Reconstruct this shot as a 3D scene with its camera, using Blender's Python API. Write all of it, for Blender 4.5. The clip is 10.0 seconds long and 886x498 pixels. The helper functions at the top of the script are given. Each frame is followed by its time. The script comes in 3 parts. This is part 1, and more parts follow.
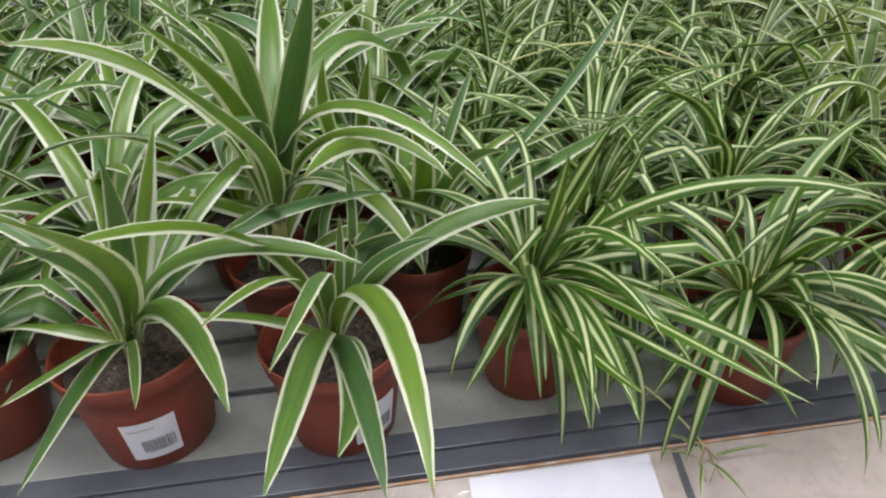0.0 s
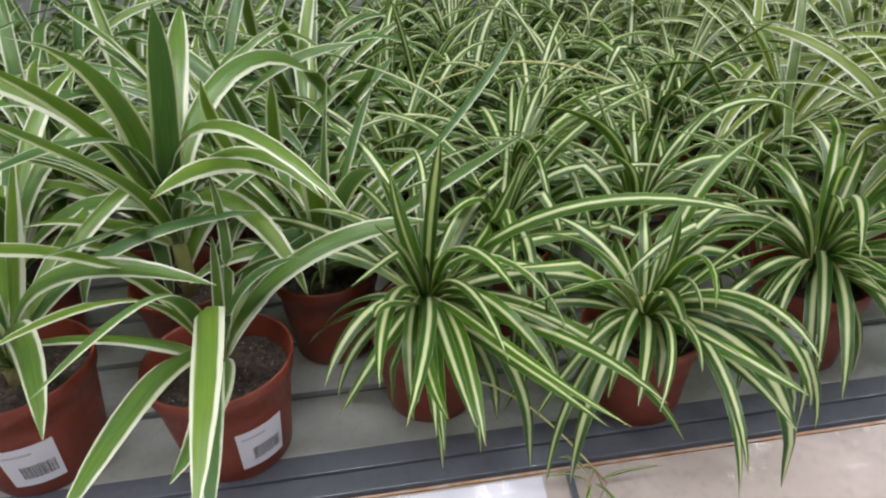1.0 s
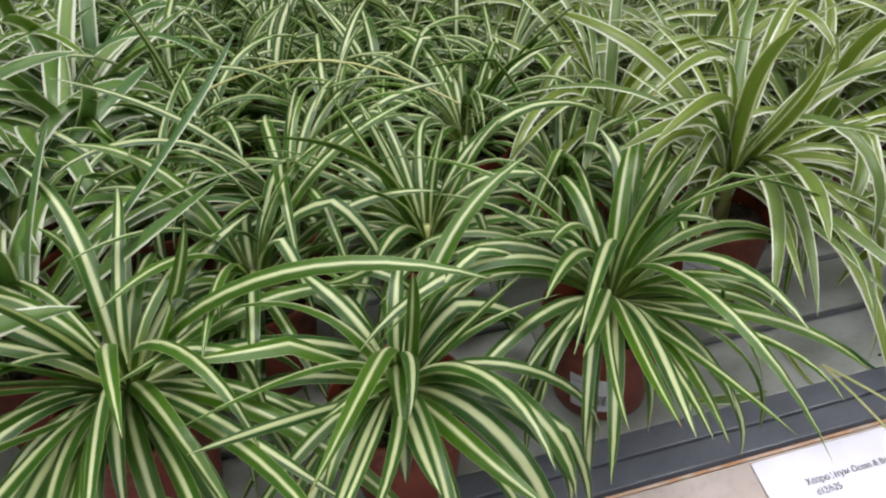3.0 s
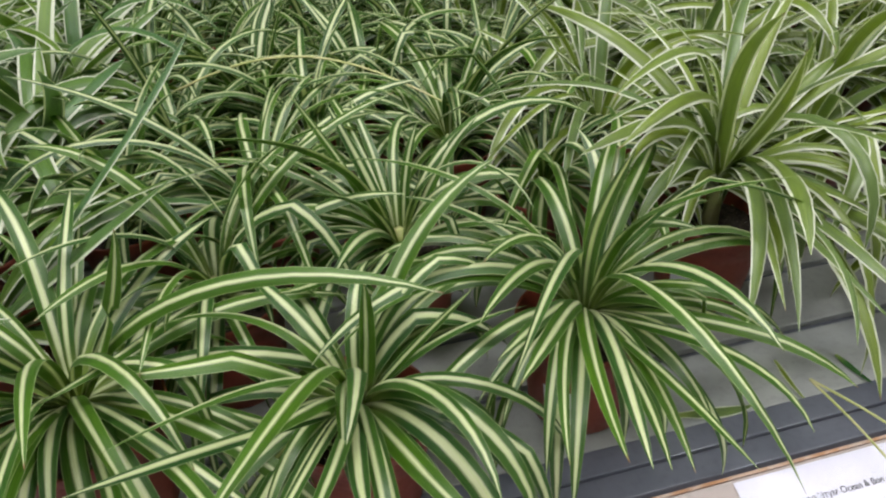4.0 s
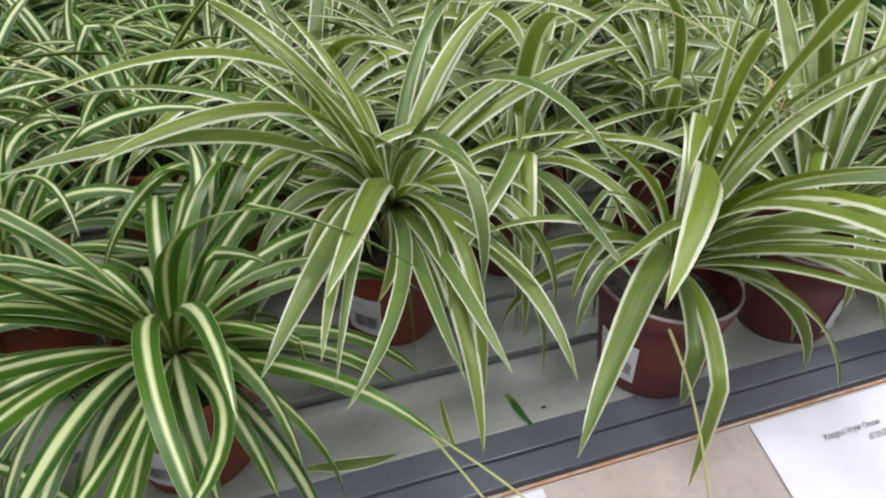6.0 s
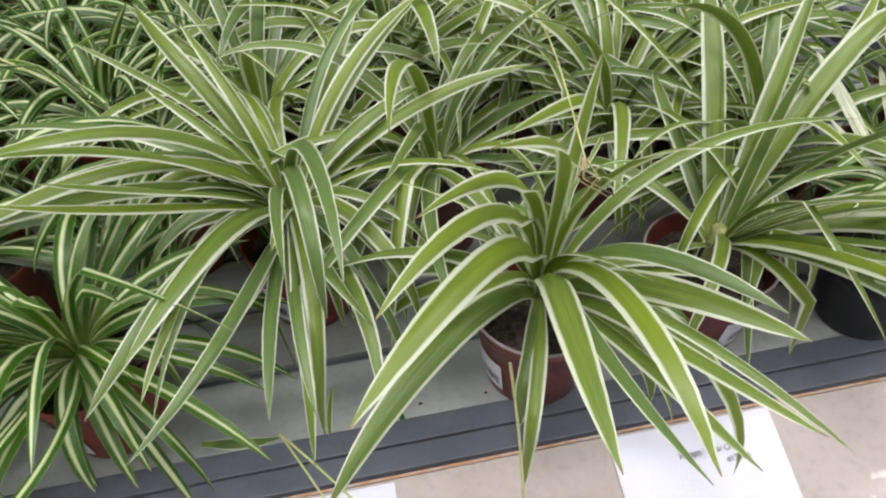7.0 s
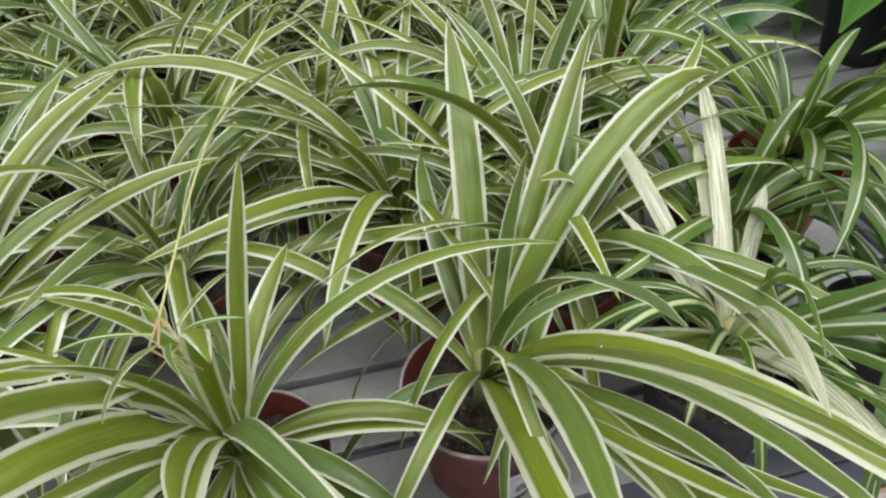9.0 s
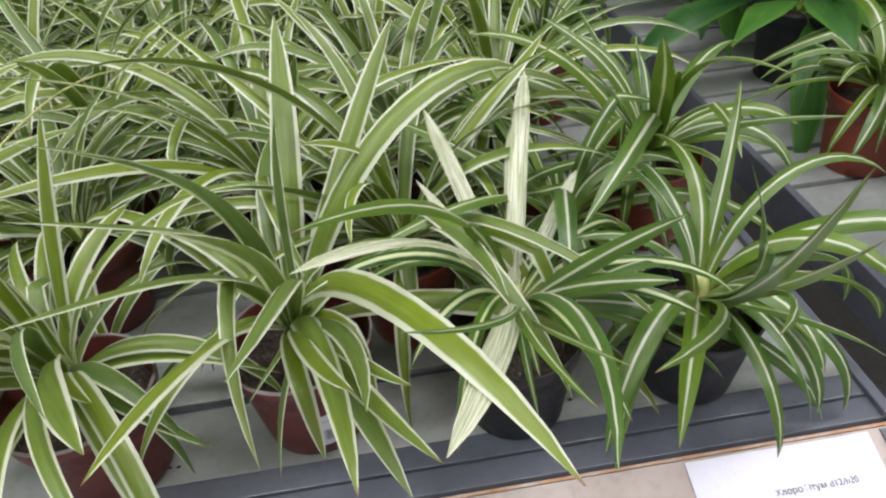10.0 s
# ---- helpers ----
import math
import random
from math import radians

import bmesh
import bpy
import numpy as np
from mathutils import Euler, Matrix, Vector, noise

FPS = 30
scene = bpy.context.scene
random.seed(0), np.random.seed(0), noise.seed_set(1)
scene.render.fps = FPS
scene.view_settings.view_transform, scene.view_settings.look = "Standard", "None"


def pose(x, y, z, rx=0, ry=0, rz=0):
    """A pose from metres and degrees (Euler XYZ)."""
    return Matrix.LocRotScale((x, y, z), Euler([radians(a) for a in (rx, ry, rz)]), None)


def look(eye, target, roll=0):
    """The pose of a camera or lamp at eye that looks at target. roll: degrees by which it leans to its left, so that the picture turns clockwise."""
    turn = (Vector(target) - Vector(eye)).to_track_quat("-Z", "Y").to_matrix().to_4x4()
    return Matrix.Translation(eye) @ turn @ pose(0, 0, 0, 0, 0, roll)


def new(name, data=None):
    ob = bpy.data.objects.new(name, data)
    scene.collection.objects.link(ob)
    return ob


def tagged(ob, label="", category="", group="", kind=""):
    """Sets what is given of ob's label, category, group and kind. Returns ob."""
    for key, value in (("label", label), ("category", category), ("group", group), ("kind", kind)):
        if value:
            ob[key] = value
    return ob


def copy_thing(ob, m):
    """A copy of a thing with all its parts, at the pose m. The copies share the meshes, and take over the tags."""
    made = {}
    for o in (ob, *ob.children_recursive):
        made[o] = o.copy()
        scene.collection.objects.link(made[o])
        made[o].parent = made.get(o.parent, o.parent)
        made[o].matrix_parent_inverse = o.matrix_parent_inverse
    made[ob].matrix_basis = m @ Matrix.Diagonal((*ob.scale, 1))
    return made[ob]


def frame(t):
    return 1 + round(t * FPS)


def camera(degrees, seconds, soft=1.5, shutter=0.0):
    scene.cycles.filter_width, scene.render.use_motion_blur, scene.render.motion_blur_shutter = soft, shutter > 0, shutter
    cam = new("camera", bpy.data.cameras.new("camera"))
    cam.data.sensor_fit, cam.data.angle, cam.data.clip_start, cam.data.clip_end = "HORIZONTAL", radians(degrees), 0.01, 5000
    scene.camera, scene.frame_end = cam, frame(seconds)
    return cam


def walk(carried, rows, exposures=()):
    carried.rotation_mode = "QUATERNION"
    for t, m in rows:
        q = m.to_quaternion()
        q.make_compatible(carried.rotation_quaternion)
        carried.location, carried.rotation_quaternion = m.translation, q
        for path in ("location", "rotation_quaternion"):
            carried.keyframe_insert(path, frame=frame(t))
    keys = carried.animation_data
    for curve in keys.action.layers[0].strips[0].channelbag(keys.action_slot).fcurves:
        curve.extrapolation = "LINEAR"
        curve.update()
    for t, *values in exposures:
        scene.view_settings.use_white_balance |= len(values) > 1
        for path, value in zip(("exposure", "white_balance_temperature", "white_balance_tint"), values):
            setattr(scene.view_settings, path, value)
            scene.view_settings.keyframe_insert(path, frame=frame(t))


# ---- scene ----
cam = camera(67.0, 10.0, soft=2.2)
PATH = [
    (0, (0.153, -0.382, 0.468), (0.341, 1.298, -0.602), -2.6),
    (0.5, (0.203, -0.377, 0.472), (0.401, 1.303, -0.595), -2.7),
    (1, (0.245, -0.39, 0.463), (0.452, 1.316, -0.561), -2.7),
    (1.5, (0.279, -0.386, 0.471), (0.539, 1.298, -0.576), -2.5),
    (2, (0.351, -0.368, 0.465), (0.743, 1.258, -0.631), -2.8),
    (2.5, (0.391, -0.328, 0.458), (0.793, 1.293, -0.643), -3.0),
    (2.7, (0.408, -0.308, 0.457), (0.818, 1.307, -0.649), -2.7),
    (3.8, (0.462, -0.278, 0.45), (0.818, 1.343, -0.665), -3.5),
    (4, (0.472, -0.274, 0.448), (0.827, 1.342, -0.676), -3.5),
    (4.5, (0.523, -0.258, 0.427), (0.941, 1.342, -0.698), -2.5),
    (5, (0.572, -0.265, 0.404), (1.077, 1.334, -0.687), -1.2),
    (5.5, (0.631, -0.278, 0.385), (1.246, 1.32, -0.648), 1.2),
    (5.7, (0.659, -0.279, 0.389), (1.315, 1.304, -0.643), 2.3),
    (6.8, (0.879, -0.273, 0.535), (1.136, 1.137, -0.859), -2.1),
    (7, (0.908, -0.281, 0.542), (1.147, 1.118, -0.867), -2.3),
    (7.5, (0.971, -0.291, 0.542), (1.176, 1.135, -0.846), -3.5),
    (8, (1.034, -0.279, 0.522), (1.21, 1.189, -0.825), -5.4),
    (8.5, (1.101, -0.216, 0.497), (1.354, 1.26, -0.828), -4.2),
    (9, (1.146, -0.185, 0.494), (1.419, 1.278, -0.842), -3.6),
    (9.5, (1.217, -0.229, 0.501), (1.407, 1.263, -0.817), -4.7),
    (10, (1.314, -0.297, 0.481), (1.441, 1.264, -0.763), -5.5),
]
walk(cam, [(t, look(eye, target, roll)) for t, eye, target, roll in PATH])
# ---- light ----
world = bpy.data.worlds.new("room air")
world.use_nodes = True
world.node_tree.nodes["Background"].inputs[0].default_value = (0.9, 0.95, 1.0, 1)
world.node_tree.nodes["Background"].inputs[1].default_value = 0.008
scene.world = world

LAMP_SPOTS = [(x, y) for x in (-1.6, 0.2, 2.0, 3.8) for y in (-1.3, 0.22)]
LAMP_WATTS = 24.0
CEILING_Z = 2.35
FLOOR_Z = -0.78

# ---- materials ----
def mat(name, base, rough=0.6, metal=0.0, spec=0.5):
    m = bpy.data.materials.new(name)
    m.use_nodes = True
    b = m.node_tree.nodes["Principled BSDF"]
    b.inputs["Base Color"].default_value = (*base, 1)
    b.inputs["Roughness"].default_value = rough
    b.inputs["Metallic"].default_value = metal
    b.inputs["Specular IOR Level"].default_value = spec
    return m


class Graph:
    """Short hand for node trees."""

    def __init__(self, m):
        self.t = m.node_tree
        self.b = self.t.nodes["Principled BSDF"]
        self.out = self.t.nodes["Material Output"]

    def put(self, kind, **values):
        n = self.t.nodes.new(kind)
        for k, v in values.items():
            n.inputs[k.replace("_", " ")].default_value = v
        return n

    def wire(self, a, b):
        self.t.links.new(a, b)

    def math(self, op, a, b=0.0, c=0.0):
        n = self.t.nodes.new("ShaderNodeMath")
        n.operation = op
        for i, v in enumerate((a, b, c)):
            if isinstance(v, (int, float)):
                n.inputs[i].default_value = v
            else:
                self.wire(v, n.inputs[i])
        return n.outputs[0]

    def step(self, v, lo, hi):
        n = self.t.nodes.new("ShaderNodeMapRange")
        n.interpolation_type = "SMOOTHSTEP"
        n.inputs[1].default_value, n.inputs[2].default_value = lo, hi
        self.wire(v, n.inputs[0])
        return n.outputs[0]

    def mix(self, f, a, b, how="MIX"):
        n = self.t.nodes.new("ShaderNodeMix")
        n.data_type = "RGBA"
        n.blend_type = how
        for s, v in ((0, f), (6, a), (7, b)):
            if isinstance(v, (int, float)):
                n.inputs[s].default_value = v
            elif isinstance(v, tuple):
                n.inputs[s].default_value = (*v, 1)
            else:
                self.wire(v, n.inputs[s])
        return n.outputs[2]

    def noise(self, scale, detail=3.0, rough=0.55, vector=None, space="Object"):
        n = self.put("ShaderNodeTexNoise", Scale=scale, Detail=detail, Roughness=rough)
        if vector is None:
            c = self.t.nodes.new("ShaderNodeTexCoord")
            vector = c.outputs[space]
        self.wire(vector, n.inputs["Vector"])
        return n.outputs["Fac"]

    def bump(self, height, strength, distance):
        n = self.put("ShaderNodeBump", Strength=strength, Distance=distance)
        self.wire(height, n.inputs["Height"])
        self.wire(n.outputs[0], self.b.inputs["Normal"])


def worn(name, base, other, rough, scale=6.0, fine=90.0, metal=0.0, bump=0.15, coat=0.0):
    """A surface with two scales of variation and fine relief."""
    m = mat(name, base, rough, metal)
    g = Graph(m)
    big = g.step(g.noise(scale, 4), 0.35, 0.7)
    small = g.noise(fine, 4, 0.65)
    col = g.mix(big, base, other)
    col = g.mix(g.math("MULTIPLY", g.step(small, 0.45, 0.75), 0.35), col, tuple(c * 0.55 for c in base))
    g.wire(col, g.b.inputs["Base Color"])
    g.wire(g.math("ADD", g.math("MULTIPLY", small, 0.25), rough - 0.12), g.b.inputs["Roughness"])
    g.bump(small, bump, 0.0015)
    g.b.inputs["Coat Weight"].default_value = coat
    return m


def leaf_material(name, green, green_two, cream, kind):
    """Striped blade: colour runs along the blade by its own across / along coordinates."""
    m = mat(name, green, 0.36, 0.0, 0.6)
    g = Graph(m)
    uv = g.t.nodes.new("ShaderNodeUVMap")
    uv.uv_map = "blade"
    sep = g.t.nodes.new("ShaderNodeSeparateXYZ")
    g.wire(uv.outputs[0], sep.inputs[0])
    info = g.t.nodes.new("ShaderNodeObjectInfo")
    rnd = info.outputs["Random"]
    # long fibres: noise stretched along the blade, shifted from leaf to leaf
    com = g.t.nodes.new("ShaderNodeCombineXYZ")
    g.wire(g.math("MULTIPLY_ADD", sep.outputs[0], 13.0, g.math("MULTIPLY", rnd, 37.0)), com.inputs[0])
    g.wire(g.math("MULTIPLY", sep.outputs[1], 1.3), com.inputs[1])
    fibre = g.noise(2.2, 4, 0.7, com.outputs[0])
    com2 = g.t.nodes.new("ShaderNodeCombineXYZ")
    g.wire(g.math("MULTIPLY_ADD", sep.outputs[0], 2.0, g.math("MULTIPLY", rnd, 91.0)), com2.inputs[0])
    g.wire(g.math("MULTIPLY", sep.outputs[1], 5.0), com2.inputs[1])
    blotch = g.noise(1.0, 3, 0.6, com2.outputs[0])
    across = g.math("ABSOLUTE", g.math("SUBTRACT", sep.outputs[0], 0.5))
    wob = g.math("MULTIPLY_ADD", g.math("SUBTRACT", fibre, 0.5), 0.24, across)
    wob = g.math("MULTIPLY_ADD", g.math("SUBTRACT", blotch, 0.5), 0.06, wob)
    base = g.mix(g.step(blotch, 0.3, 0.7), green, green_two)
    hue = g.mix(rnd, tuple(c * k for c, k in zip(green_two, (0.75, 0.85, 1.15))), tuple(c * k for c, k in zip(green, (1.35, 1.2, 0.8))))
    base = g.mix(0.65, base, hue)
    base = g.mix(g.math("MULTIPLY", g.step(fibre, 0.5, 0.75), 0.45), base, tuple(min(1, c * 1.9 + 0.02) for c in green))
    com3 = g.t.nodes.new("ShaderNodeCombineXYZ")
    g.wire(g.math("MULTIPLY_ADD", sep.outputs[0], 34.0, g.math("MULTIPLY", rnd, 53.0)), com3.inputs[0])
    g.wire(g.math("MULTIPLY", sep.outputs[1], 2.4), com3.inputs[1])
    vein = g.noise(1.6, 2, 0.6, com3.outputs[0])
    base = g.mix(g.math("MULTIPLY", g.step(vein, 0.52, 0.68), 0.55), base, tuple(c * 0.45 for c in green))
    base = g.mix(g.math("MULTIPLY", g.step(vein, 0.48, 0.32), 0.4), base, tuple(min(1, c * 1.7 + 0.03) for c in green))
    foot = g.math("SUBTRACT", 1.0, g.step(sep.outputs[1], 0.02, 0.26))
    base = g.mix(g.math("MULTIPLY", foot, 0.55), base, (0.38, 0.47, 0.12))
    pale = g.mix(g.step(fibre, 0.35, 0.75), cream, tuple(c * k for c, k in zip(cream, (0.8, 0.9, 0.6))))
    if kind == "edge":
        stripe = g.step(g.math("MULTIPLY_ADD", g.math("SUBTRACT", rnd, 0.5), 0.09, wob), 0.345, 0.405)
    elif kind == "thin":
        stripe = g.math("MULTIPLY", g.math("SUBTRACT", 1.0, g.step(wob, 0.03, 0.10)), 0.85)
    elif kind == "middle":
        stripe = g.math("SUBTRACT", 1.0, g.step(g.math("MULTIPLY_ADD", g.math("SUBTRACT", rnd, 0.5), 0.10, wob), 0.06, 0.20))
        rim = g.math("MULTIPLY", g.step(across, 0.455, 0.485), 0.35)
        stripe = g.math("MAXIMUM", stripe, rim)
    else:
        stripe = g.math("SUBTRACT", 1.0, g.math("MULTIPLY", g.math("MAXIMUM", g.step(fibre, 0.51, 0.57), g.step(vein, 0.53, 0.59)), 0.8))
    col = g.mix(stripe, base, pale)
    tip = g.step(sep.outputs[1], 0.975, 1.0)
    col = g.mix(g.math("MULTIPLY", tip, g.step(rnd, 0.45, 0.6)), col, (0.22, 0.12, 0.05))
    g.wire(col, g.b.inputs["Base Color"])
    g.wire(g.math("MULTIPLY_ADD", blotch, 0.22, 0.24), g.b.inputs["Roughness"])
    g.bump(fibre, 0.25, 0.0006)
    thin = g.t.nodes.new("ShaderNodeBsdfTranslucent")
    g.wire(g.mix(0.6, col, (0.62, 0.75, 0.10), "MULTIPLY"), thin.inputs[0])
    both = g.t.nodes.new("ShaderNodeMixShader")
    both.inputs[0].default_value = 0.30
    g.wire(g.b.outputs[0], both.inputs[1])
    g.wire(thin.outputs[0], both.inputs[2])
    g.wire(both.outputs[0], g.out.inputs[0])
    return m


CREAM = (0.73, 0.74, 0.65)
BLADE_BROAD = leaf_material("broad blade", (0.12, 0.22, 0.018), (0.072, 0.16, 0.060), CREAM, "edge")
BLADE_NARROW = leaf_material("narrow blade", (0.165, 0.245, 0.022), (0.12, 0.185, 0.062), CREAM, "edge")
BLADE_STRIPED = leaf_material("striped blade", (0.058, 0.145, 0.007), (0.017, 0.072, 0.015), (0.66, 0.70, 0.43), "middle")
BLADE_GREEN = leaf_material("green blade", (0.105, 0.19, 0.02), (0.06, 0.125, 0.03), CREAM, "thin")
BLADE_WHITE = leaf_material("white blade", (0.22, 0.32, 0.06), (0.17, 0.28, 0.06), (0.90, 0.87, 0.79), "white")
BLADE_PLAIN = leaf_material("plain blade", (0.06, 0.18, 0.025), (0.035, 0.12, 0.03), (0.09, 0.22, 0.035), "edge")
CLAY = worn("clay-coloured plastic", (0.21, 0.04, 0.021), (0.17, 0.034, 0.019), 0.45, 14, 160, bump=0.05)
BROWN = worn("brown plastic", (0.13, 0.026, 0.02), (0.10, 0.022, 0.018), 0.42, 14, 160, bump=0.05)
BLACK = worn("black plastic", (0.012, 0.013, 0.016), (0.02, 0.02, 0.024), 0.5, 14, 160, bump=0.05)
RIM_GREY = worn("pale grey rim", (0.32, 0.28, 0.28), (0.22, 0.17, 0.17), 0.5, 30, 160)
PAPER = worn("white paper", (0.70, 0.70, 0.77), (0.67, 0.67, 0.75), 0.5, 20, 900, bump=0.01)
INK = mat("black ink", (0.06, 0.06, 0.065), 0.6)
FAINT = mat("faint ink", (0.45, 0.45, 0.48), 0.6)
SLAT = worn("grey slat", (0.36, 0.375, 0.355), (0.27, 0.285, 0.28), 0.42, 7, 120, bump=0.08)
PROFILE = worn("dark grey profile", (0.135, 0.145, 0.175), (0.10, 0.11, 0.135), 0.34, 9, 140, metal=0.15, bump=0.05)
RAIL = worn("beige strip", (0.42, 0.36, 0.325), (0.47, 0.41, 0.385), 0.4, 8, 120, bump=0.03)
RUST = worn("orange edge", (0.42, 0.22, 0.11), (0.5, 0.41, 0.35), 0.6, 40, 200)
STEEL = worn("painted steel", (0.25, 0.26, 0.28), (0.2, 0.2, 0.22), 0.45, 5, 80, metal=0.3)
CONCRETE = worn("concrete", (0.33, 0.32, 0.31), (0.28, 0.275, 0.27), 0.5, 2, 40)
WALL = worn("wall paint", (0.55, 0.56, 0.55), (0.5, 0.51, 0.5), 0.8, 1.2, 60)
CEIL = worn("ceiling paint", (0.7, 0.7, 0.69), (0.65, 0.65, 0.64), 0.85, 1.0, 60)
STEM = worn("pale stem", (0.42, 0.46, 0.16), (0.5, 0.47, 0.24), 0.5, 60, 300)
DRY = worn("dry leaf", (0.35, 0.27, 0.14), (0.25, 0.17, 0.08), 0.7, 60, 300)

SOIL = mat("potting soil", (0.035, 0.025, 0.02), 0.9)
_g = Graph(SOIL)
_n = _g.noise(420, 3, 0.7)
_c = _g.mix(_g.step(_g.noise(160, 4, 0.7), 0.35, 0.7), (0.02, 0.014, 0.011), (0.085, 0.06, 0.045))
_c = _g.mix(_g.math("MULTIPLY", _g.step(_n, 0.64, 0.69), 0.9), _c, (0.5, 0.47, 0.43))
_g.wire(_c, _g.b.inputs["Base Color"])
_g.bump(_g.noise(190, 4, 0.7), 0.9, 0.004)

FILM = bpy.data.materials.new("clear film")
FILM.use_nodes = True
_t = FILM.node_tree
_t.nodes.clear()
_o = _t.nodes.new("ShaderNodeOutputMaterial")
_mx = _t.nodes.new("ShaderNodeMixShader")
_tr = _t.nodes.new("ShaderNodeBsdfTransparent")
_gl = _t.nodes.new("ShaderNodeBsdfGlossy")
_gl.inputs["Roughness"].default_value = 0.09
_fr = _t.nodes.new("ShaderNodeFresnel")
_fr.inputs[0].default_value = 1.5
_nz = _t.nodes.new("ShaderNodeTexNoise")
_nz.inputs["Scale"].default_value = 22
_tc = _t.nodes.new("ShaderNodeTexCoord")
_bp = _t.nodes.new("ShaderNodeBump")
_bp.inputs["Strength"].default_value = 0.5
_bp.inputs["Distance"].default_value = 0.004
_t.links.new(_tc.outputs["Object"], _nz.inputs["Vector"])
_t.links.new(_nz.outputs["Fac"], _bp.inputs["Height"])
_t.links.new(_bp.outputs[0], _gl.inputs["Normal"])
_t.links.new(_bp.outputs[0], _fr.inputs["Normal"])
_t.links.new(_fr.outputs[0], _mx.inputs[0])
_t.links.new(_tr.outputs[0], _mx.inputs[1])
_t.links.new(_gl.outputs[0], _mx.inputs[2])
_t.links.new(_mx.outputs[0], _o.inputs[0])

LAMP_GLOW = bpy.data.materials.new("lamp diffuser")
LAMP_GLOW.use_nodes = True
_b = LAMP_GLOW.node_tree.nodes["Principled BSDF"]
_b.inputs["Base Color"].default_value = (0.9, 0.9, 0.88, 1)
_b.inputs["Emission Color"].default_value = (1.0, 0.97, 0.92, 1)
_b.inputs["Emission Strength"].default_value = 6.0


# ---- mesh helpers ----
def mesh_of(name, bm, material, smooth=True):
    me = bpy.data.meshes.new(name)
    if smooth:
        for f in bm.faces:
            f.smooth = True
    bm.to_mesh(me)
    bm.free()
    me.materials.append(material)
    return me


def part(name, bm, material, parent, label="", smooth=True):
    ob = new(name, mesh_of(name, bm, material, smooth))
    ob.parent = parent
    if label:
        tagged(ob, label)
    return ob


def thing(name, place, label, category, group="", kind="", turn=0.0):
    ob = new(name)
    ob.empty_display_size = 0.02
    ob.matrix_basis = pose(*place, 0, 0, turn)
    return tagged(ob, label, category, group, kind)


def box(bm, x0, x1, y0, y1, z0, z1, bevel=0.0):
    vs = [bm.verts.new((x, y, z)) for z in (z0, z1) for y in (y0, y1) for x in (x0, x1)]
    fs = [bm.faces.new([vs[i] for i in q]) for q in ((0, 2, 3, 1), (4, 5, 7, 6), (0, 1, 5, 4), (2, 6, 7, 3), (0, 4, 6, 2), (1, 3, 7, 5))]
    if bevel:
        es = list({e for f in fs for e in f.edges})
        bmesh.ops.bevel(bm, geom=es, offset=bevel, segments=2, profile=0.6, affect="EDGES")
    return bm


def lathe(profile, n=36, twist=0.0):
    """A turned body from rows of radius and height."""
    bm = bmesh.new()
    rings = []
    for r, z in profile:
        rings.append([bm.verts.new((r * math.cos(2 * math.pi * i / n), r * math.sin(2 * math.pi * i / n), z)) for i in range(n)])
    for a, b in zip(rings[:-1], rings[1:]):
        for i in range(n):
            bm.faces.new((a[i], a[(i + 1) % n], b[(i + 1) % n], b[i]))
    return bm, rings


def tube(points, radius, n=6, taper=0.5):
    bm = bmesh.new()
    rings = []
    last = len(points) - 1
    for i, p in enumerate(points):
        d = (points[min(i + 1, last)] - points[max(i - 1, 0)]).normalized()
        q = d.to_track_quat("Z", "Y")
        r = radius * (1 - (1 - taper) * i / last)
        rings.append([bm.verts.new(p + q @ Vector((r * math.cos(6.2832 * k / n), r * math.sin(6.2832 * k / n), 0))) for k in range(n)])
    for a, b in zip(rings[:-1], rings[1:]):
        for k in range(n):
            bm.faces.new((a[k], a[(k + 1) % n], b[(k + 1) % n], b[k]))
    bm.faces.new(rings[0][::-1])
    bm.faces.new(rings[-1])
    return bm


# ---- plants ----
AISLE = Vector((0.0, -0.74, 0.67))


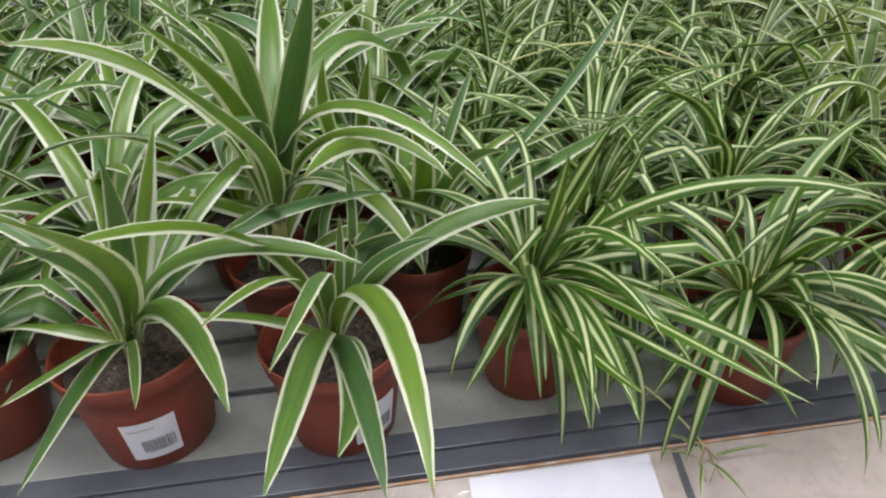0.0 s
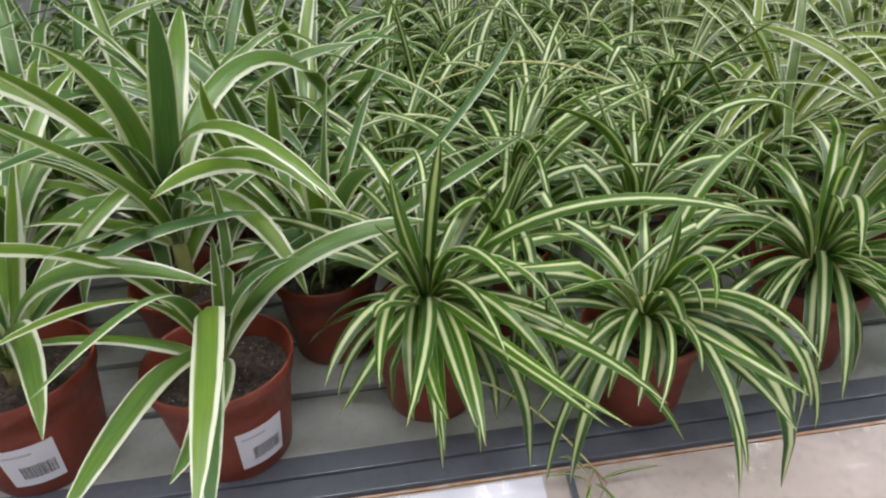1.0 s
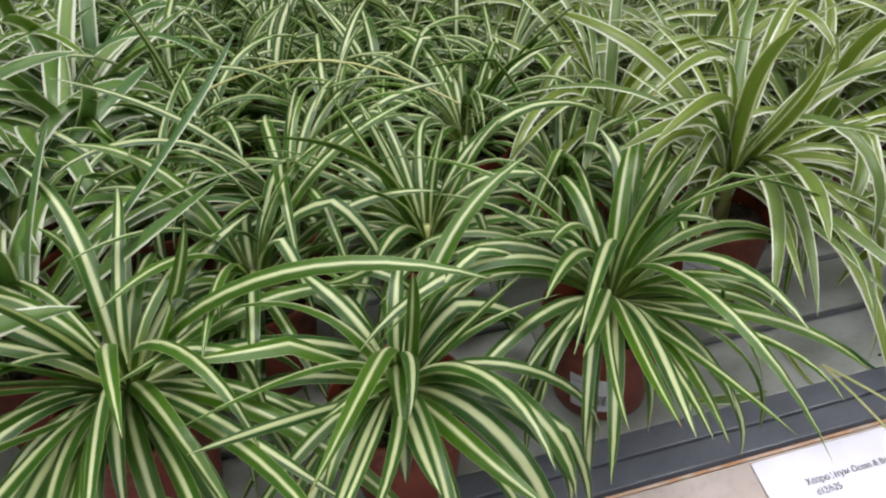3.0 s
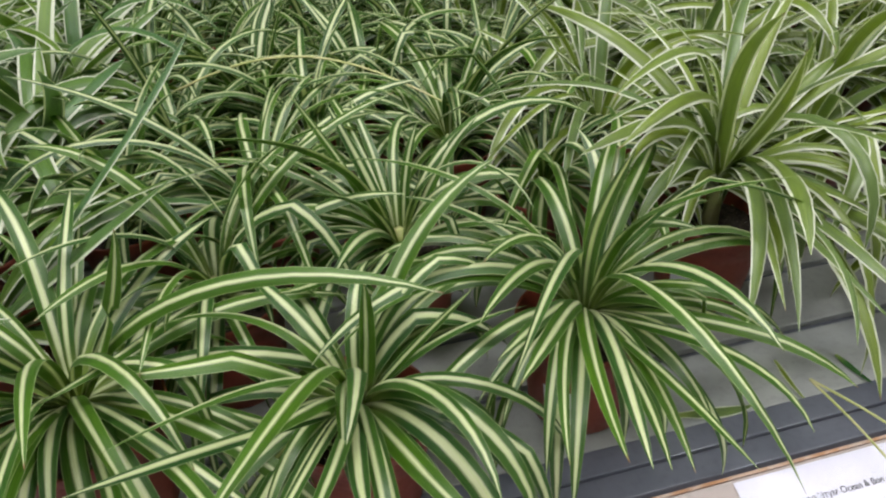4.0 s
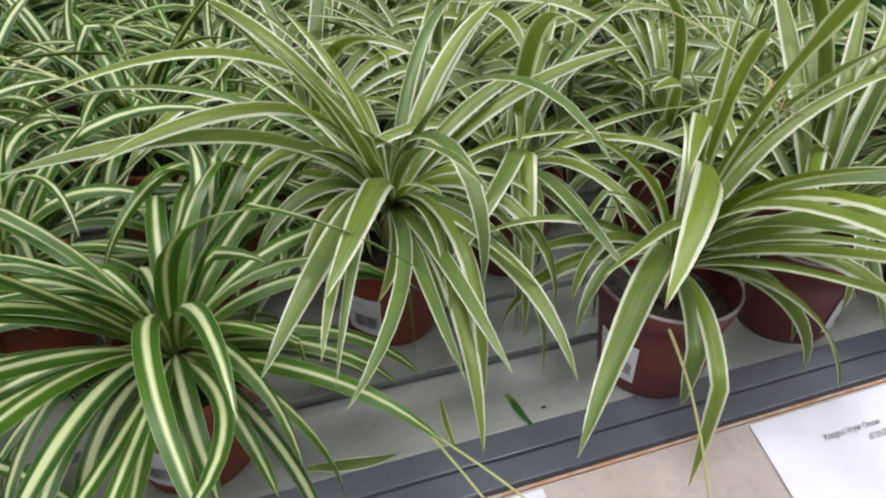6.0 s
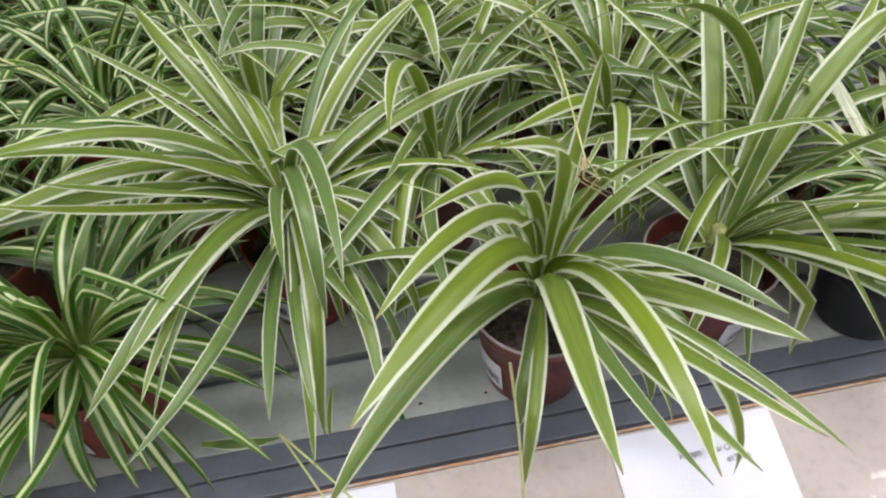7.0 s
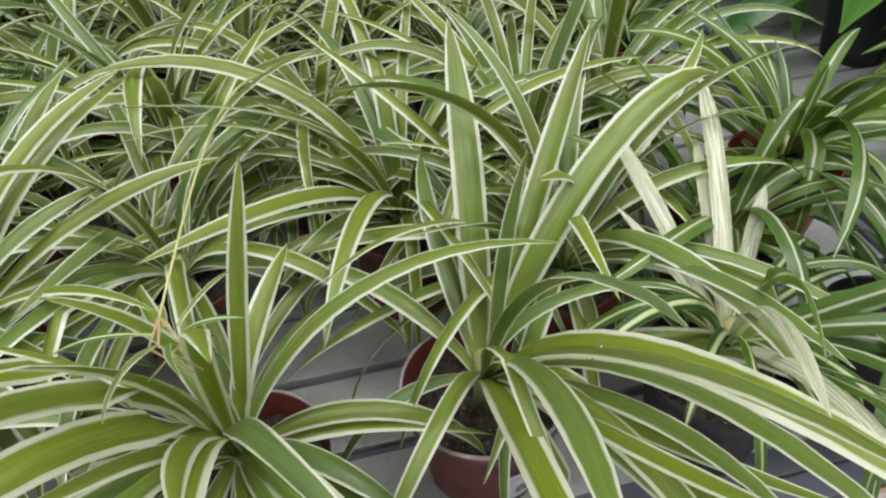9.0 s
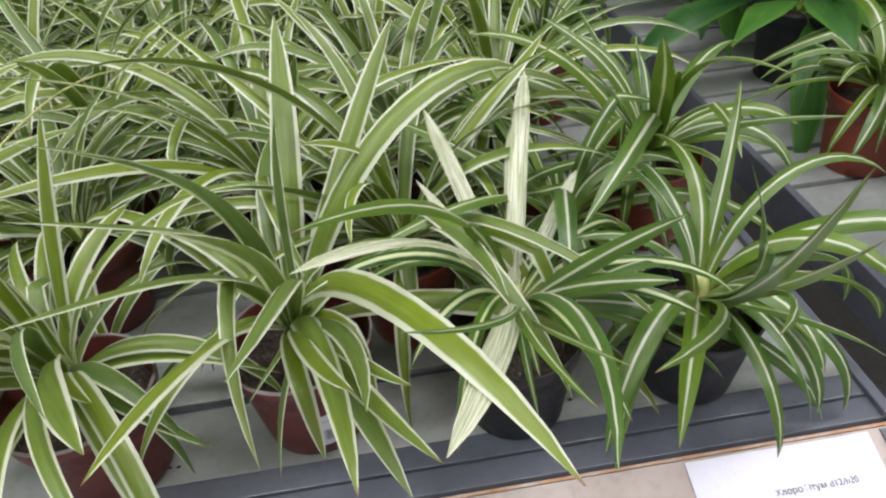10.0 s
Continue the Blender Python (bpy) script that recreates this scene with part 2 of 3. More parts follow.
def blade(rng, az, el, length, k1, k2, twist, width, fold=0.20, oval=False, segs=14, face=0.0, blunt=3.6, sway=0.35, kink=0.0):
    """One strap leaf from the crown at the origin: it rises at el degrees towards az and droops by k1 s + k2 s^2."""
    bm = bmesh.new()
    layer = bm.loops.layers.uv.new("blade")
    a0, e0, tw = radians(az), radians(el), radians(twist)
    p = Vector((0.006 * math.cos(a0), 0.006 * math.sin(a0), -0.012))
    ds = length / segs
    lean = rng.uniform(-sway, sway)
    bend_at = rng.uniform(0.45, 0.7)
    wave = rng.uniform(0, 6.28)
    rows = []
    for i in range(segs + 1):
        s = i / segs
        a = a0 + tw * s * s
        th = e0 - k1 * s - k2 * s * s
        if s > bend_at:
            th = max(-1.5, th - kink)
        ahead = Vector((math.cos(th) * math.cos(a), math.cos(th) * math.sin(a), math.sin(th)))
        side = Vector((-math.sin(a), math.cos(a), 0))
        if face:
            # blades on the aisle side turn their upper face towards the aisle
            turned = ahead.cross(AISLE)
            if turned.length > 0.2:
                near = face * min(1.0, (turned.length - 0.2) / 0.35)
                turned.normalize()
                side = (side * (1 - near) + turned * (near if turned.dot(side) >= 0 else -near)).normalized()
                side = (side - ahead * side.dot(ahead)).normalized()
        up = ahead.cross(side) * -1
        if up.length < 1e-6:
            up = Vector((0, 0, 1))
        roll = lean * s + 0.12 * math.sin(wave + 7 * s)
        side, up = side * math.cos(roll) + up * math.sin(roll), up * math.cos(roll) - side * math.sin(roll)
        if oval:
            half = 0.5 * width * max(0.06, math.sin(math.pi * min(1, max(0.0, (s - 0.3) / 0.7)) ** 0.8))
        else:
            grow = min(1.0, s / 0.34)
            half = 0.5 * width * (0.55 + 0.45 * grow * grow * (3 - 2 * grow)) * max(0.02, (1 - s ** blunt)) ** 0.9
        deep = fold * (1.0 - 0.55 * s) * half * 2
        rows.append([p + side * (half * u) + up * (deep * (abs(u) ** 1.3 - 0.4)) for u in (-1, -0.5, 0, 0.5, 1)])
        p = p + ahead * ds
    verts = [[bm.verts.new(q) for q in row] for row in rows]
    for i in range(segs):
        for j in range(4):
            f = bm.faces.new((verts[i][j], verts[i][j + 1], verts[i + 1][j + 1], verts[i + 1][j]))
            for loop, (u, v) in zip(f.loops, ((j, i), (j + 1, i), (j + 1, i + 1), (j, i + 1))):
                loop[layer].uv = (u / 4, v / segs)
    return bm


def pot_parts(plant, radius, height, material, tag_at=None, rim=None):
    """The flower pot with its rim band, the soil and the paper label with its bars."""
    r0, r1 = radius * 0.74, radius
    lip = 0.018
    prof = [(0.002, 0.003), (r0 * 0.8, 0.003), (r0 * 0.86, 0.0), (r0 - 0.002, 0.0), (r0, 0.003)]
    rz = height - lip
    rm = r0 + (r1 - 0.003 - r0) * rz / height
    prof += [(r0 + (rm - r0) * k / 4, 0.003 + (rz - 0.003) * k / 4) for k in (1, 2, 3, 4)]
    prof += [(rm + 0.0025, rz + 0.001), (r1 - 0.0005, height - 0.002), (r1 - 0.001, height), (r1 - 0.0022, height), (r1 - 0.003, height - 0.002), (rm - 0.002, rz - 0.004), (rm - 0.003, rz - 0.012)]
    bm, _ = lathe(prof, 40)
    pot = part("pot", bm, material, plant)
    if rim:
        ring = [(r1 - 0.0026, height + 0.0002), (r1 - 0.0022, height + 0.0012), (r1 - 0.0006, height + 0.0011), (r1 - 0.0001, height - 0.0008)]
        bm, _ = lathe(ring, 40)
        part("rim", bm, rim, pot, "thin pale grey rim")
    # soil: an uneven disc
    rng = random.Random(int(radius * 9000 + height * 1e5))
    bm = bmesh.new()
    sr = rm - 0.0025
    zs = rz - 0.004
    centre = bm.verts.new((0, 0, zs + 0.004))
    prev = None
    for k in range(1, 7):
        row = [bm.verts.new((sr * k / 6 * math.cos(6.28319 * i / 28), sr * k / 6 * math.sin(6.28319 * i / 28), zs + rng.uniform(-0.003, 0.003) + 0.003 * (1 - k / 6))) for i in range(28)]
        for i in range(28):
            if prev is None:
                bm.faces.new((centre, row[i], row[(i + 1) % 28]))
            else:
                bm.faces.new((prev[i], row[i], row[(i + 1) % 28], prev[(i + 1) % 28]))
        prev = row
    part("soil", bm, SOIL, plant, "dark crumbly potting soil with white grains")
    if tag_at is not None:
        tag_on(pot, r0, rm, rz, tag_at)
    return rz


def tag_on(pot, r0, rm, rz, deg):
    """A paper label wrapped on the slanting side of the pot, with a barcode of plain bars."""

    def skin(a0, a1, z0, z1, lift, n):
        bm = bmesh.new()
        cols = []
        for i in range(n + 1):
            a = radians(a0 + (a1 - a0) * i / n)
            col = []
            for z in (z0, z1):
                r = r0 + (rm - r0) * z / rz + lift
                col.append(bm.verts.new((r * math.cos(a), r * math.sin(a), z)))
            cols.append(col)
        for p, q in zip(cols[:-1], cols[1:]):
            bm.faces.new((p[0], q[0], q[1], p[1]))
        return bm

    label = part("label", skin(deg - 22, deg + 22, rz * 0.2, rz * 0.72, 0.0009, 8), PAPER, pot, "white paper price label")
    rng = random.Random(int(deg))
    bm = bmesh.new()
    a = deg - 10
    while a < deg + 17:
        wide = rng.choice((0.35, 0.5, 0.8))
        piece = skin(a, a + wide, rz * 0.3, rz * 0.47, 0.0013, 1)
        me = bpy.data.meshes.new("bars")
        piece.to_mesh(me)
        piece.free()
        bm.from_mesh(me)
        bpy.data.meshes.remove(me)
        a += wide + rng.choice((0.4, 0.6, 0.9))
    part("barcode", bm, INK, label, "black bars")
    bm = skin(deg - 18, deg + 4, rz * 0.61, rz * 0.635, 0.0013, 3)
    part("print_line", bm, FAINT, label, "faint grey print line")


STYLE = {
    # blade material, elevation, length, droop, width, fold
    "broad": (BLADE_BROAD, (30, 86), (0.19, 0.33), (0.7, 2.3), (0.018, 0.027), 0.28),
    "narrow": (BLADE_NARROW, (14, 88), (0.20, 0.35), (1.1, 2.7), (0.0105, 0.0175), 0.30),
    "striped": (BLADE_STRIPED, (8, 88), (0.17, 0.31), (1.2, 3.0), (0.010, 0.0155), 0.30),
    "white": (BLADE_WHITE, (55, 84), (0.12, 0.2), (0.3, 1.0), (0.008, 0.012), 0.34),
    "green": (BLADE_GREEN, (20, 86), (0.16, 0.28), (1.0, 2.6), (0.012, 0.019), 0.28),
}
NAMES = {
    "broad": "spider plant with broad white-edged leaves in a clay-coloured pot",
    "narrow": "spider plant with arching yellow-green leaves edged in cream",
    "striped": "bushy spider plant with dark green leaves and a white centre stripe",
    "green": "spider plant with plain green leaves and a thin pale stripe",
    "white": "spider plant with cream-white and striped leaves in a black pot",
}


def spider_plant(style, crown, rows, extra, seed, radius=0.056, height=0.1, pot_mat=CLAY, tag_at=None, rim=None, label="", reach=1.0, hang=0, more=()):
    """A potted plant: known blades first, then extra ones of its kind."""
    rng = random.Random(seed)
    plant = thing("spider_plant", (crown[0], crown[1], 0.0), label or NAMES[style], "plant", "spider plants on the bench")
    pot_parts(plant, radius, height, pot_mat, tag_at, rim)
    lift = Vector((0, 0, crown[2]))
    lot = [(r, style) for r in rows] + [(r, st) for r, st in more]
    m0, el, ln, dr, wd, fold = STYLE[style]
    for i in range(extra):
        az = (i * 137.5 + rng.uniform(-70, 70)) % 360
        f = rng.random()
        e = el[0] + (el[1] - el[0]) * f
        length = rng.uniform(*ln) * reach * (0.7 + 0.3 * f) * rng.choice((0.7, 0.9, 1.0, 1.0, 1.08))
        k1 = rng.uniform(*dr) * rng.choice((0.6, 0.9, 1.0, 1.1))
        end = radians(e) - k1
        k2 = rng.uniform(-0.3, 0.5) if end > -1.2 else -0.2
        # blades that hang must stay above the bench
        for _ in range(8):
            z = low = crown[2]
            for q in range(12):
                z += length / 12 * math.sin(radians(e) - k1 * q / 12 - k2 * (q / 12) ** 2)
                low = min(low, z)
            if low > 0.012:
                break
            length, k1 = length * 0.92, k1 * 0.93
        lot.append(((az, e, length, k1, k2, rng.uniform(-45, 45), rng.uniform(*wd)), style))
    # blades that droop over the front of the pot
    for i in range(hang):
        az = rng.uniform(205, 335)
        lot.append(((az, rng.uniform(25, 62), rng.uniform(0.13, 0.21), rng.uniform(1.7, 2.5), rng.uniform(0, 0.4), rng.uniform(-20, 20), rng.uniform(*wd)), style))
    known = len(rows) + len(more)
    for n, ((az, e, length, k1, k2, tw, width), st) in enumerate(lot):
        m = STYLE[st][0]
        bm = blade(rng, az, e, length, k1, k2, tw, (width * 1.04 if n < known else width), STYLE[st][5], face=0.25 if st == 'white' else 0.65 if n < known else 0.15, sway=0.3 if n < known else 0.9, kink=0.0 if n < known or rng.random() > 0.13 else rng.uniform(0.5, 1.1), blunt=9.0 if st == 'white' else 5.5 if n < known else 4.4)
        bmesh.ops.translate(bm, verts=bm.verts, vec=lift)
        part("leaf", bm, m, plant)
    # a short sheathed stem at the crown
    bm = tube([Vector((0, 0, height - 0.024)), Vector((0.001, 0, crown[2] - 0.006)), Vector((0.0, 0.001, crown[2] + 0.006))], 0.009 if style != "striped" else 0.007, 8, 0.7)
    part("stem", bm, STEM, plant)
    return plant


LEAVES_A = [
    (355, 74, 0.202, 0.12, -0.01, -1, 0.0242), (301, 49, 0.371, 0.28, -0.1, -40, 0.0179), (310, 56, 0.279, 1.11, 0.22, -23, 0.0198),
    (284, 40, 0.288, 0.63, -0.08, -10, 0.0182), (284, 40, 0.289, 0.33, -0.09, -8, 0.0151), (295, 39, 0.247, 0.54, -0.15, -8, 0.0081),
    (330, 71, 0.281, 1.72, -0.13, 13, 0.016), (296, 54, 0.321, 0.48, -0.19, -28, 0.016), (355, 87, 0.165, 0.24, -0.09, -1, 0.0145),
    (74, 45, 0.236, 1.09, 0.06, 4, 0.0132),
]
LEAVES_B = [
    (269, 50, 0.265, 1.08, -0.08, -11, 0.0208), (289, 63, 0.348, 1.17, 0.37, -21, 0.0192), (282, 41, 0.23, 1.05, -0.07, -7, 0.0175),
    (65, 42, 0.344, 2.45, -0.08, -20, 0.0207), (278, 69, 0.317, 1.19, 0.04, -24, 0.0138), (351, 85, 0.118, 0.23, -0.24, -1, 0.0097),
    (353, 75, 0.173, -0.01, -0.42, 0, 0.0095), (240, 81, 0.32, 1.43, -0.08, -5, 0.0138), (264, 70, 0.284, 1.17, -0.12, -11, 0.0096),
    (325, 78, 0.173, 1.08, -0.05, -4, 0.011),
]
LEAVES_C = [
    (88, 37, 0.155, 0.25, 0, 0, 0.0095), (270, 67, 0.27, 0.65, -0.28, -1, 0.01), (261, 56, 0.287, 0.39, -0.18, -5, 0.009),
    (261, 55, 0.322, 0.86, -0.82, 3, 0.0086), (254, 52, 0.277, 1.05, -0.14, 15, 0.0107), (268, 46, 0.236, 1.2, -0.11, 11, 0.011),
    (275, 45, 0.233, 1.29, -0.05, -7, 0.0127), (267, 43, 0.283, 0.8, -0.06, -16, 0.0105), (263, 24, 0.297, -0.05, 0.03, 12, 0.0096),
    (282, 57, 0.229, 1.27, -0.07, -11, 0.0085), (339, 61, 0.304, 1.5, -0.08, 0, 0.0116), (14, 35, 0.216, 1.26, 0.02, 4, 0.0127),
]
LEAVES_C_MORE = [
    (357, 27, 0.231, 1.43, 0.03, 0, 0.0133), (324, 24, 0.263, 1.44, 0.05, -8, 0.013), (309, 18, 0.245, 0.18, 0.19, -21, 0.0114),
    (294, 9, 0.258, -0.09, -0.24, -22, 0.0111), (275, 40, 0.306, 0.82, -0.1, 33, 0.0086), (334, 56, 0.171, -0.02, -0.31, -1, 0.0104),
    (261, 51, 0.286, 0.4, -0.18, -7, 0.0089), (258, 35, 0.345, -0.18, 0.3, 10, 0.0099), (265, 42, 0.24, 1.03, -0.11, 1, 0.0118),
]
LEAVES_D = [
    (261, 68, 0.275, 0.94, 0.31, -24, 0.0107), (304, 36, 0.226, 2.68, 0.06, -15, 0.0156), (315, 56, 0.188, 2.3, 0.25, -25, 0.0146),
    (265, 41, 0.173, 0.67, -0.28, 8, 0.0119), (263, 46, 0.195, 0.74, -0.04, -24, 0.0091), (74, 38, 0.13, 1.51, -0.1, -4, 0.0118),
    (327, 58, 0.145, 0.14, -0.04, -1, 0.0065), (255, 47, 0.224, 0.98, -0.05, -24, 0.0064), (336, 82, 0.106, -0.01, -0.08, 0, 0.0123),
    (241, 42, 0.255, 0.01, 0.11, -7, 0.0077), (319, 48, 0.108, 1.87, 0.06, -1, 0.0105),
]
LEAVES_E = [
    (51, 74, 0.157, 1.1, -0.1, 62, 0.0152), (41, 57, 0.22, 1.38, 0.12, 20, 0.0143), (242, 59, 0.292, 0.46, -0.31, 17, 0.0096),
    (229, 64, 0.275, 1.05, -0.06, 7, 0.0106), (228, 66, 0.284, 0.87, 0.03, 9, 0.0092), (289, 74, 0.209, 1.58, 0.21, -17, 0.0118),
    (320, 14, 0.199, 0, 1.06, 3, 0.012), (288, 26, 0.239, -0.08, 0.28, -53, 0.0101), (239, 49, 0.263, 0.72, -0.13, -7, 0.0112),
    (243, 47, 0.258, 0.99, -0.27, 18, 0.0119), (252, 46, 0.223, 1.05, -0.08, 5, 0.0125), (266, 35, 0.191, 0.92, -0.07, -9, 0.0118),
]
LEAVES_E_MORE = [
    (238, 44, 0.264, 0.88, -0.27, 15, 0.0099), (304, 5, 0.183, 1.44, 0.37, 6, 0.0104), (265, 28, 0.238, 0.29, -0.1, -3, 0.009),
    (236, 48, 0.271, 0.62, -0.16, -5, 0.0085), (24, 53, 0.172, 1.57, -0.11, 0, 0.0121), (260, 27, 0.214, 0.46, -0.24, -13, 0.0093),
]
LEAVES_F = [
    (252, 53, 0.266, 1.24, 0.05, -17, 0.018), (245, 47, 0.282, 1.43, -0.02, -18, 0.016), (243, 45, 0.256, 1.4, -0.09, 8, 0.0107),
    (285, 89, 0.258, 2.6, 0.91, -24, 0.0143), (39, 22, 0.249, 1.8, -0.05, -7, 0.0137), (308, 57, 0.224, 2.47, 0.26, -7, 0.0144),
    (261, 27, 0.295, 0.63, -0.02, -36, 0.0111), (263, 23, 0.233, 0.84, -0.2, 6, 0.012), (270, 28, 0.236, 1.1, -0.23, 8, 0.0121),
    (225, 73, 0.314, 1.75, -0.19, -17, 0.0133), (221, 56, 0.332, 1.16, -0.16, -11, 0.0128), (246, 53, 0.291, 0.57, -0.36, -15, 0.0105),
]
LEAVES_F_MORE = [
    (57, 52, 0.247, 0.82, -0.13, 14, 0.0151), (44, 58, 0.258, 1.11, -0.03, 5, 0.0173), (223, 77, 0.357, 1.58, 0.05, -10, 0.0122),
    (288, 77, 0.33, 1.43, 0.46, -20, 0.0121), (271, 70, 0.232, 1.52, -0.08, 4, 0.0106), (245, 49, 0.31, 0.6, -0.48, -19, 0.0095),
    (40, 68, 0.249, 1.3, -0.1, 2, 0.0134),
]
LEAVES_G = [
    (232, 81, 0.317, 2, -0.03, -14, 0.0204), (222, 50, 0.28, 1.6, 0, 0, 0.0195), (253, 66, 0.298, 1.24, 0.06, 17, 0.0209),
    (273, 74, 0.295, 1.7, 0.08, -2, 0.0189), (298, 59, 0.231, 1.24, -0.27, 11, 0.0217), (46, 76, 0.2, 0.15, 0, 0, 0.0125),
    (224, 89, 0.305, 1.71, 0.15, 4, 0.0156), (258, 61, 0.297, 1.4, -0.4, 30, 0.0127), (234, 90, 0.323, 1.46, -0.06, -8, 0.0114),
    (296, 79, 0.24, 1.69, -0.14, 10, 0.014), (280, 40, 0.241, 0.87, -0.19, 10, 0.0131), (308, 51, 0.269, 2.46, 0.18, -25, 0.0149),
]
LEAVES_G_MORE = [
    (284, 48, 0.26, 1.13, -0.4, 19, 0.0137), (256, 84, 0.386, 1.19, -0.15, -33, 0.0105), (294, 89, 0.281, 0.92, 0.25, -7, 0.0129),
    (18, 91, 0.19, -0.12, -0.82, 3, 0.0098),
]
LEAVES_H = [
    (80, 58, 0.245, 0.25, 0, 10, 0.0231), (48, 55, 0.25, 0.2, 0, 0, 0.0175), (27, 67, 0.307, 0.52, 1.3, 4, 0.0203),
    (302, 65, 0.348, 1.57, 0, -3, 0.0196), (288, 56, 0.356, 0.34, 0.36, -29, 0.0118), (268, 65, 0.337, 0.89, -0.23, -16, 0.0157),
    (282, 60, 0.393, 0.54, -0.13, -32, 0.0138), (275, 78, 0.36, 1.12, -0.33, -25, 0.0137), (263, 51, 0.314, 0.63, -0.1, 7, 0.0161),
    (289, 54, 0.254, 1.15, 0.05, -14, 0.0171), (283, 46, 0.272, 0.7, -0.5, 13, 0.0116), (297, 46, 0.259, 0.49, 0.03, -29, 0.0126),
]
LEAVES_H_MORE = [
    (290, 43, 0.248, 1.07, -0.44, 16, 0.0128), (290, 47, 0.236, 1.23, -0.1, 4, 0.0168), (292, 43, 0.261, 0.78, -0.66, 5, 0.0088),
    (351, 21, 0.348, 1.4, 0.26, -15, 0.0193), (62, 41, 0.311, 1.79, 0.13, -15, 0.0131), (2, 87, 0.183, -0.01, 0.21, -1, 0.0104),
]
LEAVES_I = [
    (259, 48, 0.28, 0.58, -0.21, 20, 0.008), (278, 56, 0.267, 0.95, 0.15, -30, 0.0137), (323, 52, 0.162, 0.14, 0.03, -4, 0.0139),
    (342, 13, 0.296, 1.21, 0.32, 3, 0.0171), (339, 12, 0.184, 1.22, 0.08, 9, 0.0111), (235, 76, 0.306, 1.14, -0.09, -3, 0.0101),
    (318, 51, 0.135, 0.88, -0.33, 5, 0.0142), (259, 50, 0.236, 0.79, -0.21, 5, 0.0056), (260, 47, 0.35, 0.37, -0.31, -30, 0.0048),
    (267, 38, 0.282, -0.11, 0.09, 4, 0.0053),
]
LEAVES_J = [
    (246, 40, 0.361, -0.07, -0.41, 7, 0.0122), (255, 42, 0.28, -0.13, -0.13, 9, 0.0127), (327, 16, 0.184, 1.99, 0.02, -4, 0.0171),
    (255, 44, 0.347, -0.2, 0.57, -36, 0.0103), (246, 41, 0.359, -0.06, 0.35, -31, 0.0101), (251, 44, 0.366, -0.02, -0.19, -42, 0.0107),
    (272, 37, 0.233, -0.05, 0.16, -25, 0.012),
]
LEAVES_K = [
    (299, 71, 0.301, 0.83, -0.41, -12, 0.0231), (281, 80, 0.343, 1.19, -0.04, -21, 0.0217), (85, 68, 0.292, 1.1, -0.11, 11, 0.0295),
    (305, 80, 0.372, 2.09, 0.06, 11, 0.0182), (58, 80, 0.427, 2.71, 0.38, -10, 0.0263), (278, 60, 0.377, 0.75, -0.27, -31, 0.0164),
    (283, 66, 0.374, 1.24, -0.03, -36, 0.0137), (283, 46, 0.409, 0.65, -0.58, -39, 0.0146), (321, 75, 0.274, 1.75, 0.19, -12, 0.0155),
    (278, 43, 0.298, 0.81, -0.38, -19, 0.0095), (293, 55, 0.253, 1.02, -0.22, 0, 0.012),
]
LEAVES_I_PALE = [
    (108, 44, 0.175, 0.25, 0, 0, 0.0135), (78, 42, 0.155, 0.35, 0, 0, 0.0115), (74, 52, 0.215, 0.7, 0.1, 0, 0.0145),
    (52, 28, 0.13, 0.2, 0, 0, 0.0125), (128, 50, 0.12, 0.4, 0, 0, 0.0085), (233, 66, 0.3, 0.83, -0.02, 6, 0.0113),
    (257, 51, 0.271, 0.81, -0.1, -18, 0.0155),
]
LEAVES_V = [
    (151, 81, 0.147, 0.53, -0.22, -7, 0.0112), (199, 70, 0.185, 0.1, 0.05, 2, 0.0097), (33, 86, 0.117, 0.07, 0.44, -7, 0.0095),
    (13, 64, 0.14, -0.02, 0.58, -9, 0.0115), (145, 49, 0.251, 1.5, -0.23, 1, 0.0099), (152, 17, 0.121, -0.02, 0.72, 8, 0.009),
    (359, 3, 0.194, 0.23, 0.85, 21, 0.0115), (16, 34, 0.126, 0.35, 0.94, -16, 0.0101), (230, 25, 0.178, 0.54, -0.69, 4, 0.0094),
    (21, 38, 0.192, 0.95, 0.64, -1, 0.0094),
]
LEAVES_Q = [
    (168, 59, 0.24, 0.12, 0.98, 13, 0.0145), (229, 51, 0.302, 0.29, 0.05, -2, 0.0097), (248, 53, 0.292, 0.31, -0.07, -11, 0.0193),
    (264, 82, 0.304, 1.87, -0.53, 9, 0.0136), (131, 31, 0.289, 0.87, 0.38, -5, 0.0168), (215, 11, 0.235, -0.01, -0.3, -1, 0.0106),
    (247, 62, 0.317, 1.44, 0.25, -31, 0.019), (204, 19, 0.213, 0.03, 0.21, 32, 0.0109),
]
LEAVES_O = [
    (286, 55, 0.302, 0.46, 0.11, -9, 0.0146), (353, 63, 0.23, 0.77, 0.08, -8, 0.0145), (280, 86, 0.295, 1.3, 1.26, -10, 0.0193),
    (354, 54, 0.262, 1.57, 0.6, 12, 0.0162), (335, 36, 0.279, 1.41, 0.34, -35, 0.0192), (333, 58, 0.261, 0.78, 0.47, 29, 0.014),
    (233, 47, 0.109, 0.8, 0.11, 16, 0.0143),
]
LEAVES_N = [
    (56, 13, 0.205, 0.48, -0.35, 17, 0.0226), (320, 68, 0.291, 2.07, -0.29, 0, 0.0159), (293, 50, 0.297, 1.61, -0.11, 42, 0.014),
    (163, 51, 0.211, 1.42, -0.01, 9, 0.0174), (263, 4, 0.238, -0.02, -0.36, 21, 0.0155), (229, 17, 0.261, 0.6, -0.69, -4, 0.0142),
]
